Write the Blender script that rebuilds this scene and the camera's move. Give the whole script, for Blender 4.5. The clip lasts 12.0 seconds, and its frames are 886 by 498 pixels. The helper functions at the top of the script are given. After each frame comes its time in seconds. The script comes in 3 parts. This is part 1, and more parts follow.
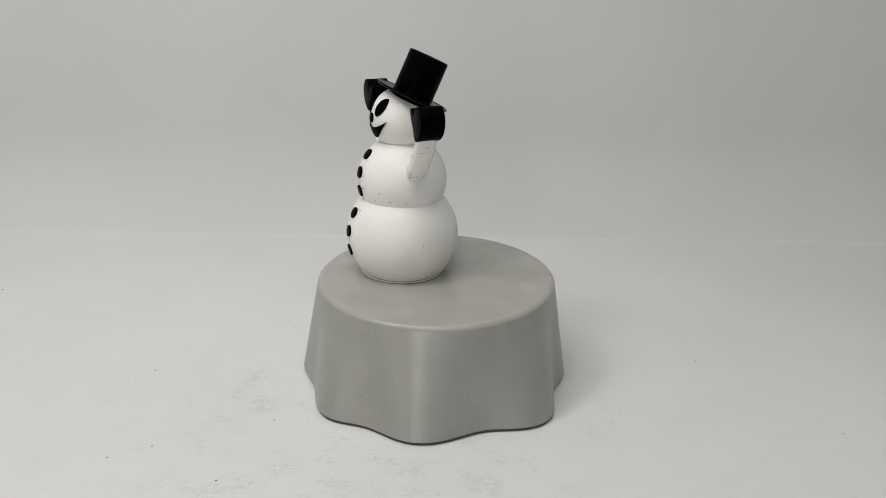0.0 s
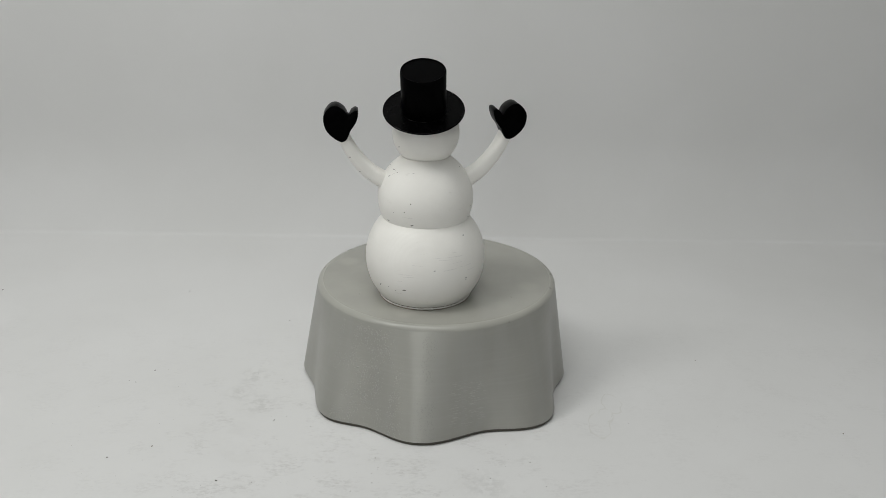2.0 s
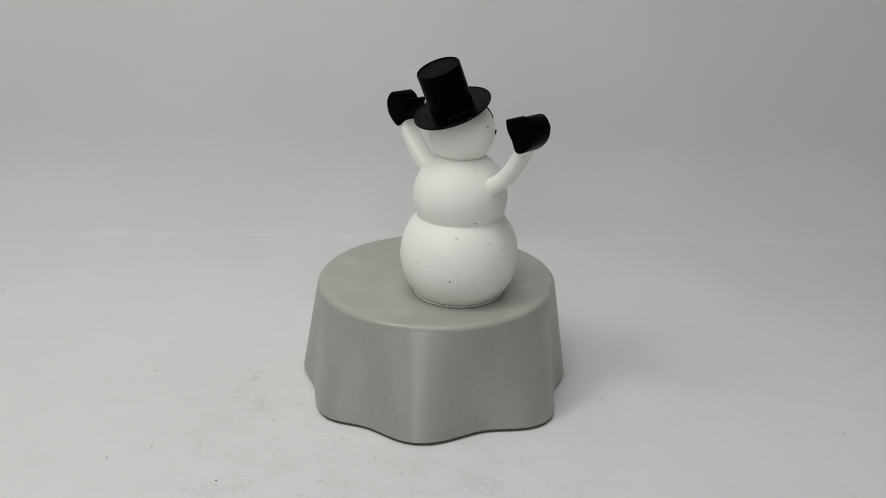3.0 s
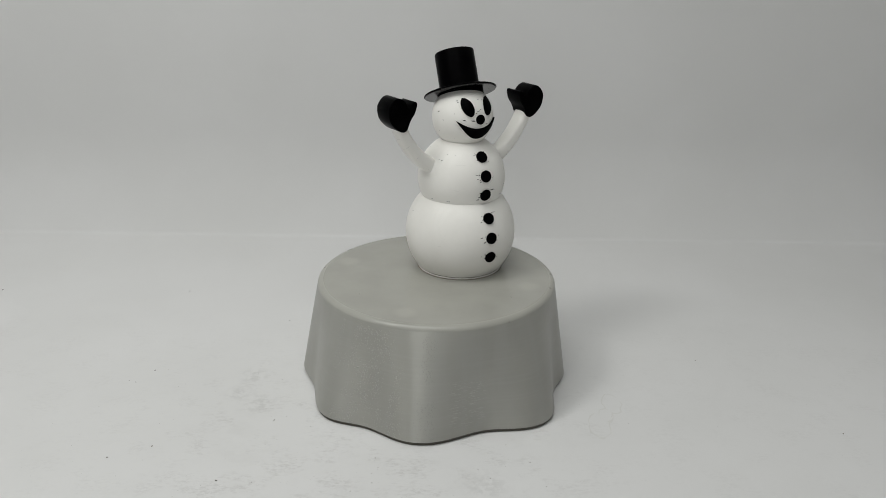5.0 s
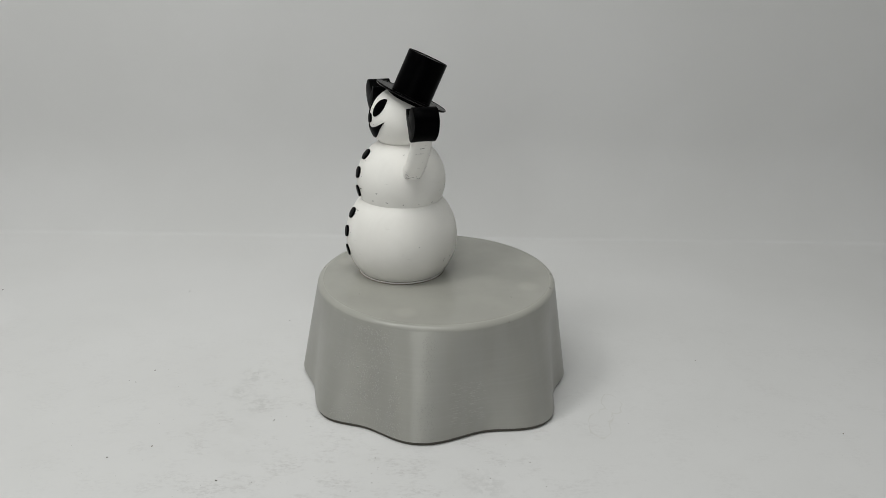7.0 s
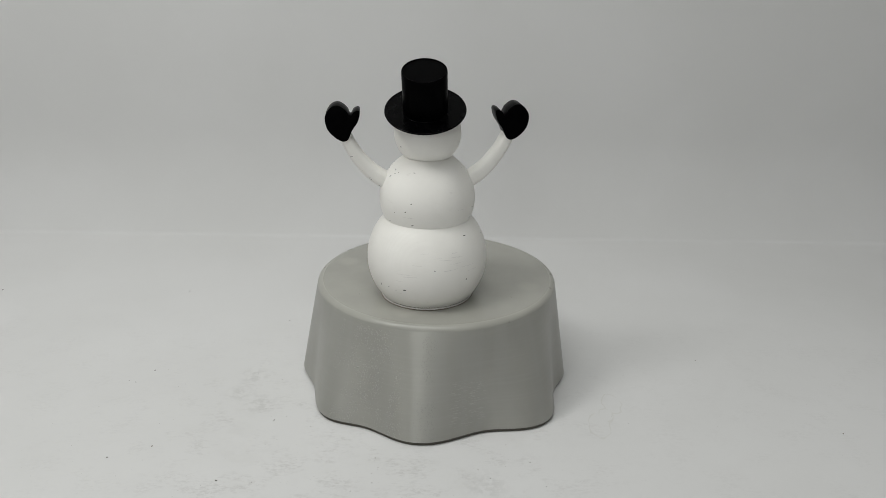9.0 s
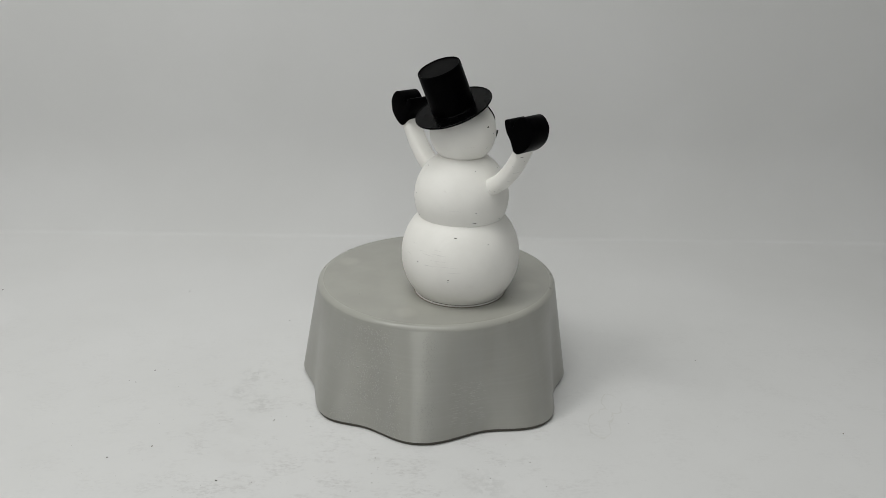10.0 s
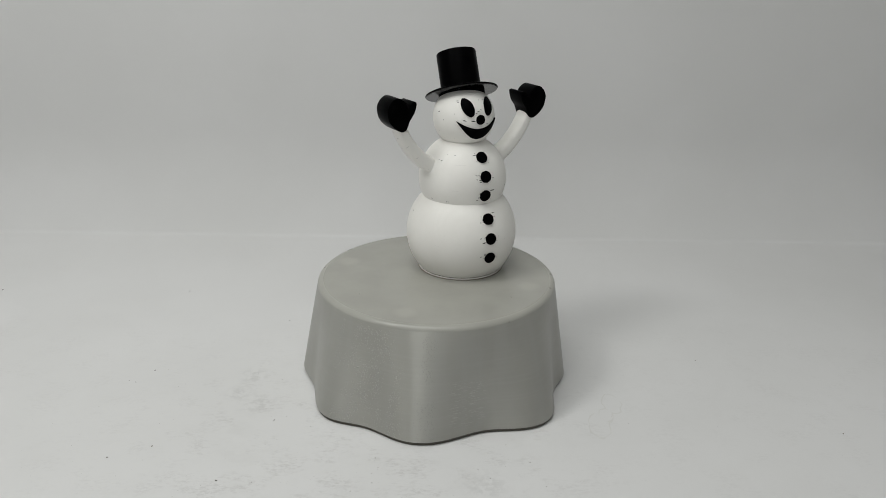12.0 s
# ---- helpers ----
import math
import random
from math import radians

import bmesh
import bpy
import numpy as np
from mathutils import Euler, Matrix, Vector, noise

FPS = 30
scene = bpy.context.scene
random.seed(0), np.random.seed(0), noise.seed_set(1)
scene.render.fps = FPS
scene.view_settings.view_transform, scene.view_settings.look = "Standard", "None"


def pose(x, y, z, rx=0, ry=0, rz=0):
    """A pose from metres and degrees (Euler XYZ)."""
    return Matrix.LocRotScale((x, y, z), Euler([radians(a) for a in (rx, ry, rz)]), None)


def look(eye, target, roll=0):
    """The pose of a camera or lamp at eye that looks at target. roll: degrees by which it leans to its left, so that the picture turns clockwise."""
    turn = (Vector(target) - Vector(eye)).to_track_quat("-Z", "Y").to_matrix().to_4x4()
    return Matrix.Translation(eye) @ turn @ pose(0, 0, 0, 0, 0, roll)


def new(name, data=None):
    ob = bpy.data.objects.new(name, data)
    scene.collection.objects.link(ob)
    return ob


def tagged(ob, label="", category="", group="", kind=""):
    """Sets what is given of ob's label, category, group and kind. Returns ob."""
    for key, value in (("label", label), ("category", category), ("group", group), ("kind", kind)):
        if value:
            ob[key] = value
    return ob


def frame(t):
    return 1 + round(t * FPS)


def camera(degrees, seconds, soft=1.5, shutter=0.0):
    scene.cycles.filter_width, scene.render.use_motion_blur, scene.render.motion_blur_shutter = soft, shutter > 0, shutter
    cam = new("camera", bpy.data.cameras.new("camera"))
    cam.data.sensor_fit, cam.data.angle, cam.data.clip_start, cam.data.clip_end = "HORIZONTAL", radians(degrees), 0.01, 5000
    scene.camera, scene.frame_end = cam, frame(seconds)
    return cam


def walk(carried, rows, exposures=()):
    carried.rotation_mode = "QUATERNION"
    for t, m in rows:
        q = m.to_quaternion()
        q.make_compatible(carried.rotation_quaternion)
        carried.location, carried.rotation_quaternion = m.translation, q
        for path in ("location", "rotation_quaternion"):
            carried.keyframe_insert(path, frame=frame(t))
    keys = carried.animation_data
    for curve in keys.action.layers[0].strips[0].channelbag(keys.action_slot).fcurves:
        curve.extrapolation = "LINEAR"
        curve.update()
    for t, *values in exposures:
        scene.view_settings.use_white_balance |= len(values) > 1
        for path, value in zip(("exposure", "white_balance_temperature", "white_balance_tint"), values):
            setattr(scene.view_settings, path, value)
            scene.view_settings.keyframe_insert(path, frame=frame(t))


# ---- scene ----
H = 0.0731                       # height of the plinth's top above the sheet

# the camera stands still
EYE = Vector((0.0041, -0.4818, 0.2790))
TILT = radians(-21.29)
cam = camera(59.83, 12.0, 0.7)
VIEW = look(EYE, EYE + Vector((0, math.cos(TILT), math.sin(TILT))), 0.80)
walk(cam, [(0.0, VIEW), (12.0, VIEW)], exposures=[(0.0, 0.14, 6600, 12.5), (0.3, 0.07, 6550, 11), (0.6, 0.03, 6510, 10), (1.0, 0.0, 6500, 10), (12.0, 0.0, 6500, 10)])

# ---------------------------------------------------------------- light
world = bpy.data.worlds.new("world")
scene.world = world
world.use_nodes = True
world.node_tree.nodes["Background"].inputs["Color"].default_value = (0.9, 0.95, 1.0, 1)
world.node_tree.nodes["Background"].inputs["Strength"].default_value = 0.02


def area_lamp(name, m, size_x, size_y, watts, colour):
    data = bpy.data.lights.new(name, "AREA")
    data.shape, data.size, data.size_y, data.energy, data.color = "RECTANGLE", size_x, size_y, watts, colour
    ob = new(name, data)
    ob.matrix_world = m
    return ob


area_lamp("ceiling_panel", look((-0.14, -0.40, 1.2), (-0.12, -0.38, 0)), 1.0, 0.7, 4.75, (0.97, 0.985, 0.96)).data.spread = radians(140)
area_lamp("desk_lamp", look((-0.66, -0.36, 1.14), (-0.05, 0.0, 0.03)), 0.26, 0.26, 3.4, (0.985, 0.985, 0.955))
# unseen fill added behind the camera to brighten the wall and front faces
area_lamp("front_fill", look((-0.40, -1.80, 0.64), (0.0, 0, 0.1)), 0.70, 1.0, 3.6, (0.965, 0.985, 0.98))


# ---------------------------------------------------------------- materials
class Nodes:
    """A small shorthand for building a node material."""

    def __init__(self, name):
        self.mat = bpy.data.materials.new(name)
        self.mat.use_nodes = True
        self.tree = self.mat.node_tree
        self.bsdf = self.tree.nodes["Principled BSDF"]
        self.coord = self.tree.nodes.new("ShaderNodeTexCoord")
        self.place = self.coord.outputs["Object"]

    def put(self, socket, value):
        if isinstance(value, bpy.types.NodeSocket):
            self.tree.links.new(value, socket)
        else:
            socket.default_value = value

    def noise(self, scale, detail=3.0, stretch=None, rough=0.55):
        n = self.tree.nodes.new("ShaderNodeTexNoise")
        n.inputs["Scale"].default_value, n.inputs["Detail"].default_value = scale, detail
        n.inputs["Roughness"].default_value = rough
        place = self.place
        if stretch:
            mp = self.tree.nodes.new("ShaderNodeMapping")
            mp.inputs["Scale"].default_value = stretch
            self.tree.links.new(place, mp.inputs["Vector"])
            place = mp.outputs["Vector"]
        self.tree.links.new(place, n.inputs["Vector"])
        return n.outputs["Fac"]

    def dots(self, scale, stretch=None):
        n = self.tree.nodes.new("ShaderNodeTexVoronoi")
        n.inputs["Scale"].default_value = scale
        place = self.place
        if stretch:
            mp = self.tree.nodes.new("ShaderNodeMapping")
            mp.inputs["Scale"].default_value = stretch
            self.tree.links.new(place, mp.inputs["Vector"])
            place = mp.outputs["Vector"]
        self.tree.links.new(place, n.inputs["Vector"])
        return n.outputs["Distance"]

    def math(self, op, a, b=0.0, c=0.0):
        n = self.tree.nodes.new("ShaderNodeMath")
        n.operation = op
        for socket, value in zip(n.inputs, (a, b, c)):
            self.put(socket, value)
        return n.outputs[0]

    def span(self, value, a, b, low=0.0, high=1.0):
        n = self.tree.nodes.new("ShaderNodeMapRange")
        n.interpolation_type = "SMOOTHSTEP"
        for key, v in (("Value", value), ("From Min", a), ("From Max", b), ("To Min", low), ("To Max", high)):
            self.put(n.inputs[key], v)
        return n.outputs["Result"]

    def split(self):
        n = self.tree.nodes.new("ShaderNodeSeparateXYZ")
        self.tree.links.new(self.place, n.inputs[0])
        return n.outputs

    def spot(self, x, y, radius, soft):
        """1 inside a disc of the xy plane, 0 outside."""
        xyz = self.split()
        dx, dy = self.math("SUBTRACT", xyz[0], x), self.math("SUBTRACT", xyz[1], y)
        d = self.math("SQRT", self.math("ADD", self.math("MULTIPLY", dx, dx), self.math("MULTIPLY", dy, dy)))
        return self.span(d, radius - soft, radius + soft, 1.0, 0.0), d

    def mix(self, fac, a, b):
        n = self.tree.nodes.new("ShaderNodeMix")
        n.data_type = "RGBA"
        self.put(n.inputs[0], fac)
        for socket, value in ((n.inputs[6], a), (n.inputs[7], b)):
            self.put(socket, (*value, 1) if isinstance(value, tuple) else value)
        return n.outputs[2]

    def bump(self, height, distance, strength=1.0, under=None):
        n = self.tree.nodes.new("ShaderNodeBump")
        n.inputs["Distance"].default_value = distance
        self.put(n.inputs["Strength"], strength)
        self.tree.links.new(height, n.inputs["Height"])
        if under:
            self.tree.links.new(under, n.inputs["Normal"])
        return n.outputs["Normal"]

    def done(self, colour, rough, normal=None, specular=0.5):
        self.put(self.bsdf.inputs["Base Color"], (*colour, 1) if isinstance(colour, tuple) else colour)
        self.put(self.bsdf.inputs["Roughness"], rough)
        self.bsdf.inputs["Specular IOR Level"].default_value = specular
        if normal:
            self.tree.links.new(normal, self.bsdf.inputs["Normal"])
        return self.mat


def layers(n, pitch, wobble=0.0004):
    """Print layers: fine ridges along the object's height."""
    z = n.split()[2]
    z = n.math("ADD", z, n.math("MULTIPLY", n.noise(60, 2), wobble))
    return n.math("SINE", n.math("MULTIPLY", z, 2 * math.pi / pitch))


def snow_plastic():
    n = Nodes("white_printed_plastic")
    tone = n.span(n.noise(45, 4), 0.35, 0.7)
    colour = n.mix(tone, (0.82, 0.806, 0.768), (0.855, 0.842, 0.805))
    grime = n.span(n.noise(140, 5, (1, 1, 2.2)), 0.66, 0.78, 0.0, 0.25)
    colour = n.mix(grime, colour, (0.62, 0.60, 0.56))
    normal = n.bump(layers(n, 0.0006), 0.00001, 0.5)
    normal = n.bump(n.noise(500, 3, (1, 1, 4)), 0.00003, 0.6, normal)
    return n.done(colour, n.span(tone, 0, 1, 0.48, 0.62), normal, 0.4)


def black_plastic(name="black_printed_plastic", rough=0.28, gloss=0.015):
    n = Nodes(name)
    tone = n.noise(120, 4)
    colour = n.mix(n.span(tone, 0.4, 0.75), (0.0007, 0.0007, 0.0009), (0.0018, 0.0018, 0.0020))
    normal = n.bump(layers(n, 0.0005), 0.00001, 0.5)
    normal = n.bump(n.noise(700, 2), 0.00003, 0.5, normal)
    return n.done(colour, n.span(tone, 0.3, 0.7, rough, rough + 0.1), normal, gloss)


def grey_plastic(name, smooth_top, dull=0.0):
    n = Nodes(name)
    xyz = n.split()
    tone = n.span(n.noise(28, 4), 0.3, 0.7)
    colour = n.mix(tone, (0.340, 0.337, 0.306), (0.370, 0.367, 0.333))
    if smooth_top:
        for x, y in ((-0.0617, 0.0205), (-0.0182, -0.0602), (0.0607, -0.0189)):
            fac, _ = n.spot(x, y, 0.0062, 0.0035)
            colour = n.mix(n.math("MULTIPLY", fac, 0.28), colour, (0.50, 0.48, 0.44))
        scuff = n.span(n.noise(150, 5, (1, 1, 1), 0.7), 0.72, 0.80, 0.0, 0.4)
        colour = n.mix(scuff, colour, (0.36, 0.35, 0.32))
        normal = n.bump(n.noise(120, 3), 0.00003, 0.3)
        return n.done(colour, n.span(n.noise(60, 3), 0.3, 0.7, 0.11 + dull, 0.18 + dull), normal, 0.5)
    # the skirt unrolled: way round it and height
    round_ = n.math("MULTIPLY", n.math("ARCTAN2", xyz[1], xyz[0]), 0.085)
    unrolled = n.tree.nodes.new("ShaderNodeCombineXYZ")
    n.tree.links.new(round_, unrolled.inputs[0])
    n.tree.links.new(xyz[2], unrolled.inputs[1])
    n.place = unrolled.outputs[0]
    streak = n.span(n.noise(14, 5, (1, 40, 1)), 0.46, 0.70, 0.0, 0.13)
    colour = n.mix(streak, colour, (0.45, 0.45, 0.43))
    # pale vertical streaks, sheen of the folds put into the colour
    colour = n.mix(n.span(n.noise(70, 3, (1, 0.08, 1)), 0.42, 0.66, 0.0, 0.17), colour, (0.43, 0.437, 0.43))
    lines = n.noise(90, 4, (1, 22, 1))
    blobs = n.span(n.dots(880, (1, 0.85, 1)), 0.15, 0.42, 1.0, 0.0)
    where = n.span(n.noise(60, 4, (1, 0.45, 1), 0.65), 0.42, 0.53)
    patch = n.math("MULTIPLY", n.span(round_, -0.204, -0.196), n.span(round_, -0.158, -0.148, 1.0, 0.0))
    below = n.span(xyz[2], H - 0.0055, H - 0.0035, 1.0, 0.0)
    blobs = n.math("MULTIPLY", n.math("MULTIPLY", blobs, below), n.math("MULTIPLY", where, patch))
    pits = n.span(n.dots(1500, (1, 0.55, 1)), 0.12, 0.40, 1.0, 0.0)
    seam = n.math("ADD", round_, n.math("MULTIPLY", n.math("SUBTRACT", n.noise(40, 3), 0.5), 0.012))
    seam = n.math("MULTIPLY", n.span(seam, -0.1475, -0.1425), n.span(seam, -0.1345, -0.1305, 1.0, 0.0))
    pits = n.math("MULTIPLY", n.math("MULTIPLY", pits, below), n.math("MULTIPLY", seam, n.span(n.noise(150, 4, (1, 0.5, 1), 0.7), 0.46, 0.56)))
    flecks = n.math("MULTIPLY", n.span(n.noise(160, 5, (1, 9, 1), 0.7), 0.54, 0.64), n.math("MULTIPLY", n.span(round_, -0.128, -0.120), n.span(round_, -0.105, -0.098, 1.0, 0.0)))
    flecks = n.math("MULTIPLY", flecks, n.math("MULTIPLY", n.span(xyz[2], 0.006, 0.012), n.span(xyz[2], 0.034, 0.042, 1.0, 0.0)))
    colour = n.mix(n.math("MULTIPLY", blobs, 0.25), colour, (0.62, 0.62, 0.60))
    colour = n.mix(n.math("MULTIPLY", pits, 0.42), colour, (0.22, 0.22, 0.21))
    colour = n.mix(n.math("MULTIPLY", flecks, 0.45), colour, (0.60, 0.60, 0.58))
    normal = n.bump(lines, 0.00006, 0.35)
    normal = n.bump(blobs, 0.00030, 0.8, normal)
    normal = n.bump(pits, -0.00020, 0.6, normal)
    normal = n.bump(n.noise(420, 4), 0.00006, 0.45, normal)
    grain = n.tree.nodes.new("ShaderNodeTangent")          # the print layers spread the shine upwards
    grain.direction_type, grain.axis = "RADIAL", "Z"
    n.tree.links.new(grain.outputs[0], n.bsdf.inputs["Tangent"])
    n.bsdf.inputs["Anisotropic"].default_value, n.bsdf.inputs["Anisotropic Rotation"].default_value = 0.95, 0.25
    n.bsdf.inputs["Metallic"].default_value = 0.3           # silky plastic
    return n.done(colour, n.span(n.noise(25, 3), 0.3, 0.7, 0.34, 0.41), normal, 1.0)


def paper():
    n = Nodes("white_backdrop_paper")
    tone = n.span(n.noise(5, 5), 0.35, 0.7)
    colour = n.mix(tone, (0.66, 0.66, 0.655), (0.69, 0.69, 0.688))
    xyz = n.split()
    flat = n.span(xyz[1], 0.02, 0.12, 1.0, 0.0)
    worn, _ = n.spot(-0.05, -0.12, 0.11, 0.09)              # scuffed most in front of the plinth
    worn = n.math("MULTIPLY", flat, n.math("ADD", n.math("MULTIPLY", worn, 0.75), 0.25))
    smudge = n.math("MULTIPLY", n.span(n.noise(38, 5, (1, 1.3, 1), 0.65), 0.46, 0.66), n.span(n.noise(260, 5, (1, 1.8, 1), 0.75), 0.44, 0.62))
    haze = n.span(n.noise(22, 5, (1, 1.4, 1), 0.7), 0.5, 0.72, 0.0, 0.14)
    colour = n.mix(n.math("MULTIPLY", worn, haze), colour, (0.45, 0.44, 0.42))
    colour = n.mix(n.math("MULTIPLY", n.math("MULTIPLY", smudge, worn), 0.42), colour, (0.42, 0.41, 0.40))
    for x, y, r in ((-0.1155, -0.0490, 0.010), (-0.1265, -0.0140, 0.008), (-0.1310, -0.0370, 0.007), (0.0300, -0.1290, 0.010)):
        fac, _ = n.spot(x, y, r, r * 0.9)
        colour = n.mix(n.math("MULTIPLY", n.math("MULTIPLY", fac, n.span(n.noise(170, 5, (1, 1, 1), 0.7), 0.42, 0.62)), 0.34), colour, (0.42, 0.42, 0.41))
    # a dried drop beside the plinth, blots run together
    edge = None
    for x, y, r in ((0.1171, -0.0430, 0.0062), (0.1044, -0.0693, 0.0068), (0.1112, -0.0570, 0.0042)):
        dx, dy = n.math("SUBTRACT", xyz[0], x), n.math("MULTIPLY", n.math("SUBTRACT", xyz[1], y), 0.55)
        d = n.math("SUBTRACT", n.math("SQRT", n.math("ADD", n.math("MULTIPLY", dx, dx), n.math("MULTIPLY", dy, dy))), r)
        edge = n.math("MINIMUM", edge, d) if edge else d
    edge = n.math("ADD", edge, n.math("MULTIPLY", n.math("SUBTRACT", n.noise(120, 2), 0.5), 0.004))
    line = n.math("MULTIPLY", n.span(n.math("ABSOLUTE", edge), 0.0001, 0.0006, 1.0, 0.0), n.span(n.noise(70, 2), 0.30, 0.50))
    colour = n.mix(n.math("MULTIPLY", line, 0.22), colour, (0.47, 0.46, 0.40))
    normal = n.bump(n.noise(420, 4), 0.00005, 0.35)
    normal = n.bump(n.noise(7, 2), 0.002, 0.25, normal)
    return n.done(colour, 0.55, normal, 0.15)


def plain_paint(name, colour):
    n = Nodes(name)
    tone = n.span(n.noise(3, 4), 0.3, 0.7)
    return n.done(n.mix(tone, tuple(c * 0.95 for c in colour), colour), 0.8, n.bump(n.noise(220, 3), 0.0004, 0.3), 0.3)


SNOW, BLACK, PAPER = snow_plastic(), black_plastic(), paper()
GLOSS = black_plastic("glossy_black_plastic", 0.2, 0.035)
RIM = grey_plastic("grey_smooth_rim", True, 0.16)
SHINE = black_plastic("shiny_black_plastic", 0.12, 0.5)
GREY, GREY_TOP = grey_plastic("grey_printed_skirt", False), grey_plastic("grey_smooth_top", True)
WALL = plain_paint("grey_wall_paint", (0.50, 0.50, 0.494))
CRUMB = plain_paint("dark_crumb", (0.12, 0.11, 0.10))
DUST = plain_paint("grey_dust", (0.36, 0.35, 0.33))
GRAZE = plain_paint("grey_scratch", (0.66, 0.65, 0.63))
FOOT_STRIP = plain_paint("dark_foot_strip", (0.10, 0.094, 0.08))
# brown that stands in for the shadow line at the snowman's foot
FOOT_SHADE = plain_paint("brown_foot_shade", (0.21, 0.17, 0.14))


# ---------------------------------------------------------------- builders
def link(name, bm, material, smooth=35):
    bmesh.ops.recalc_face_normals(bm, faces=bm.faces)
    me = bpy.data.meshes.new(name)
    bm.to_mesh(me)
    bm.free()
    me.materials.append(material)
    for p in me.polygons:
        p.use_smooth = True
    me.set_sharp_from_angle(angle=radians(smooth))
    return new(name, me)


def part(name, bm, material, parent, label="", smooth=35):
    ob = link(name, bm, material, smooth)
    ob.parent = parent
    return tagged(ob, label) if label else ob


def spin(profile, n=72):
    """A turned body about z from (radius, height) pairs, bottom to top; a radius of 0 closes it."""
    bm = bmesh.new()
    rings = []
    for r, z in profile:
        if r < 1e-7:
            rings.append([bm.verts.new((0, 0, z))])
        else:
            rings.append([bm.verts.new((r * math.cos(2 * math.pi * i / n), r * math.sin(2 * math.pi * i / n), z)) for i in range(n)])
    for a, b in zip(rings, rings[1:]):
        for i in range(n):
            j = (i + 1) % n
            if len(a) == 1:
                bm.faces.new((a[0], b[j], b[i]))
            elif len(b) == 1:
                bm.faces.new((a[i], a[j], b[0]))
            else:
                bm.faces.new((a[i], a[j], b[j], b[i]))
    return bm


def ball(r, centre, low, high, n=88):
    """A sphere on the z axis, cut flat at the heights low and high."""
    a = math.asin(max(-1, min(1, (low - centre) / r)))
    b = math.asin(max(-1, min(1, (high - centre) / r)))
    ring = [(max(r * math.cos(a + (b - a) * i / 44), 0), centre + r * math.sin(a + (b - a) * i / 44)) for i in range(45)]
    return spin([(0, ring[0][1])] + ring + ([(0, ring[-1][1])] if ring[-1][0] > 1e-6 else []), n)


def smooth_loop(points, steps=5):
    """A closed curve through the points."""
    out, n = [], len(points)
    for i in range(n):
        p0, p1, p2, p3 = (Vector(points[(i + k - 1) % n]) for k in range(4))
        for s in range(steps):
            t = s / steps
            out.append(0.5 * (2 * p1 + (p2 - p0) * t + (2 * p0 - 5 * p1 + 4 * p2 - p3) * t * t + (3 * p1 - p0 - 3 * p2 + p3) * t ** 3))
    return out


def slab(outline, depth, edge):
    """An outline of the xz plane thickened along y, with rounded edges."""
    bm = bmesh.new()
    front = [bm.verts.new((p[0], -depth / 2, p[1])) for p in outline]
    face = bm.faces.new(front)
    back = bmesh.ops.extrude_face_region(bm, geom=[face])["geom"]
    bmesh.ops.translate(bm, vec=(0, depth, 0), verts=[v for v in back if isinstance(v, bmesh.types.BMVert)])
    caps = [e for e in bm.edges if abs(e.verts[0].co.y - e.verts[1].co.y) < 1e-6]
    bmesh.ops.bevel(bm, geom=caps, offset=edge, segments=3, profile=0.5, affect="EDGES", clamp_overlap=True)
    bmesh.ops.triangulate(bm, faces=[f for f in bm.faces if len(f.verts) > 4])
    return bm


def limb_size(t):
    """Half the thickness and half the depth of a limb at the share t of its length."""
    return 0.0056 - 0.0021 * t, 0.0057 + 0.0007 * t


def limb_tube(points, n=28):
    """A rounded limb along points of the xz plane, thinner and deeper towards its outer end."""
    line = []
    for i in range(len(points) - 1):
        p0, p1, p2, p3 = (Vector(points[min(max(i + k - 1, 0), len(points) - 1)]) for k in range(4))
        for k in range(5):
            t = k / 5
            line.append(0.5 * (2 * p1 + (p2 - p0) * t + (2 * p0 - 5 * p1 + 4 * p2 - p3) * t * t + (3 * p1 - p0 - 3 * p2 + p3) * t ** 3))
    line.append(Vector(points[-1]))
    bm = bmesh.new()
    rings = []
    for i, p in enumerate(line):
        way = (line[min(i + 1, len(line) - 1)] - line[max(i - 1, 0)]).normalized()
        side = Vector((-way[1], way[0]))
        t = i / (len(line) - 1)
        wide, deep = limb_size(t)
        ring = []
        for k in range(n):
            a = 2 * math.pi * k / n
            c, d = (math.copysign(abs(f(a)) ** 0.66, f(a)) for f in (math.cos, math.sin))
            q = p + side * (wide * c) - Vector((0, 0.0005))
            ring.append(bm.verts.new((q[0], deep * d, q[1])))
        rings.append(ring)
    for a, b in zip(rings, rings[1:]):
        for k in range(n):
            j = (k + 1) % n
            bm.faces.new((a[k], a[j], b[j], b[k]))
    bm.faces.new(rings[0])
    bm.faces.new(rings[-1])
    return bm


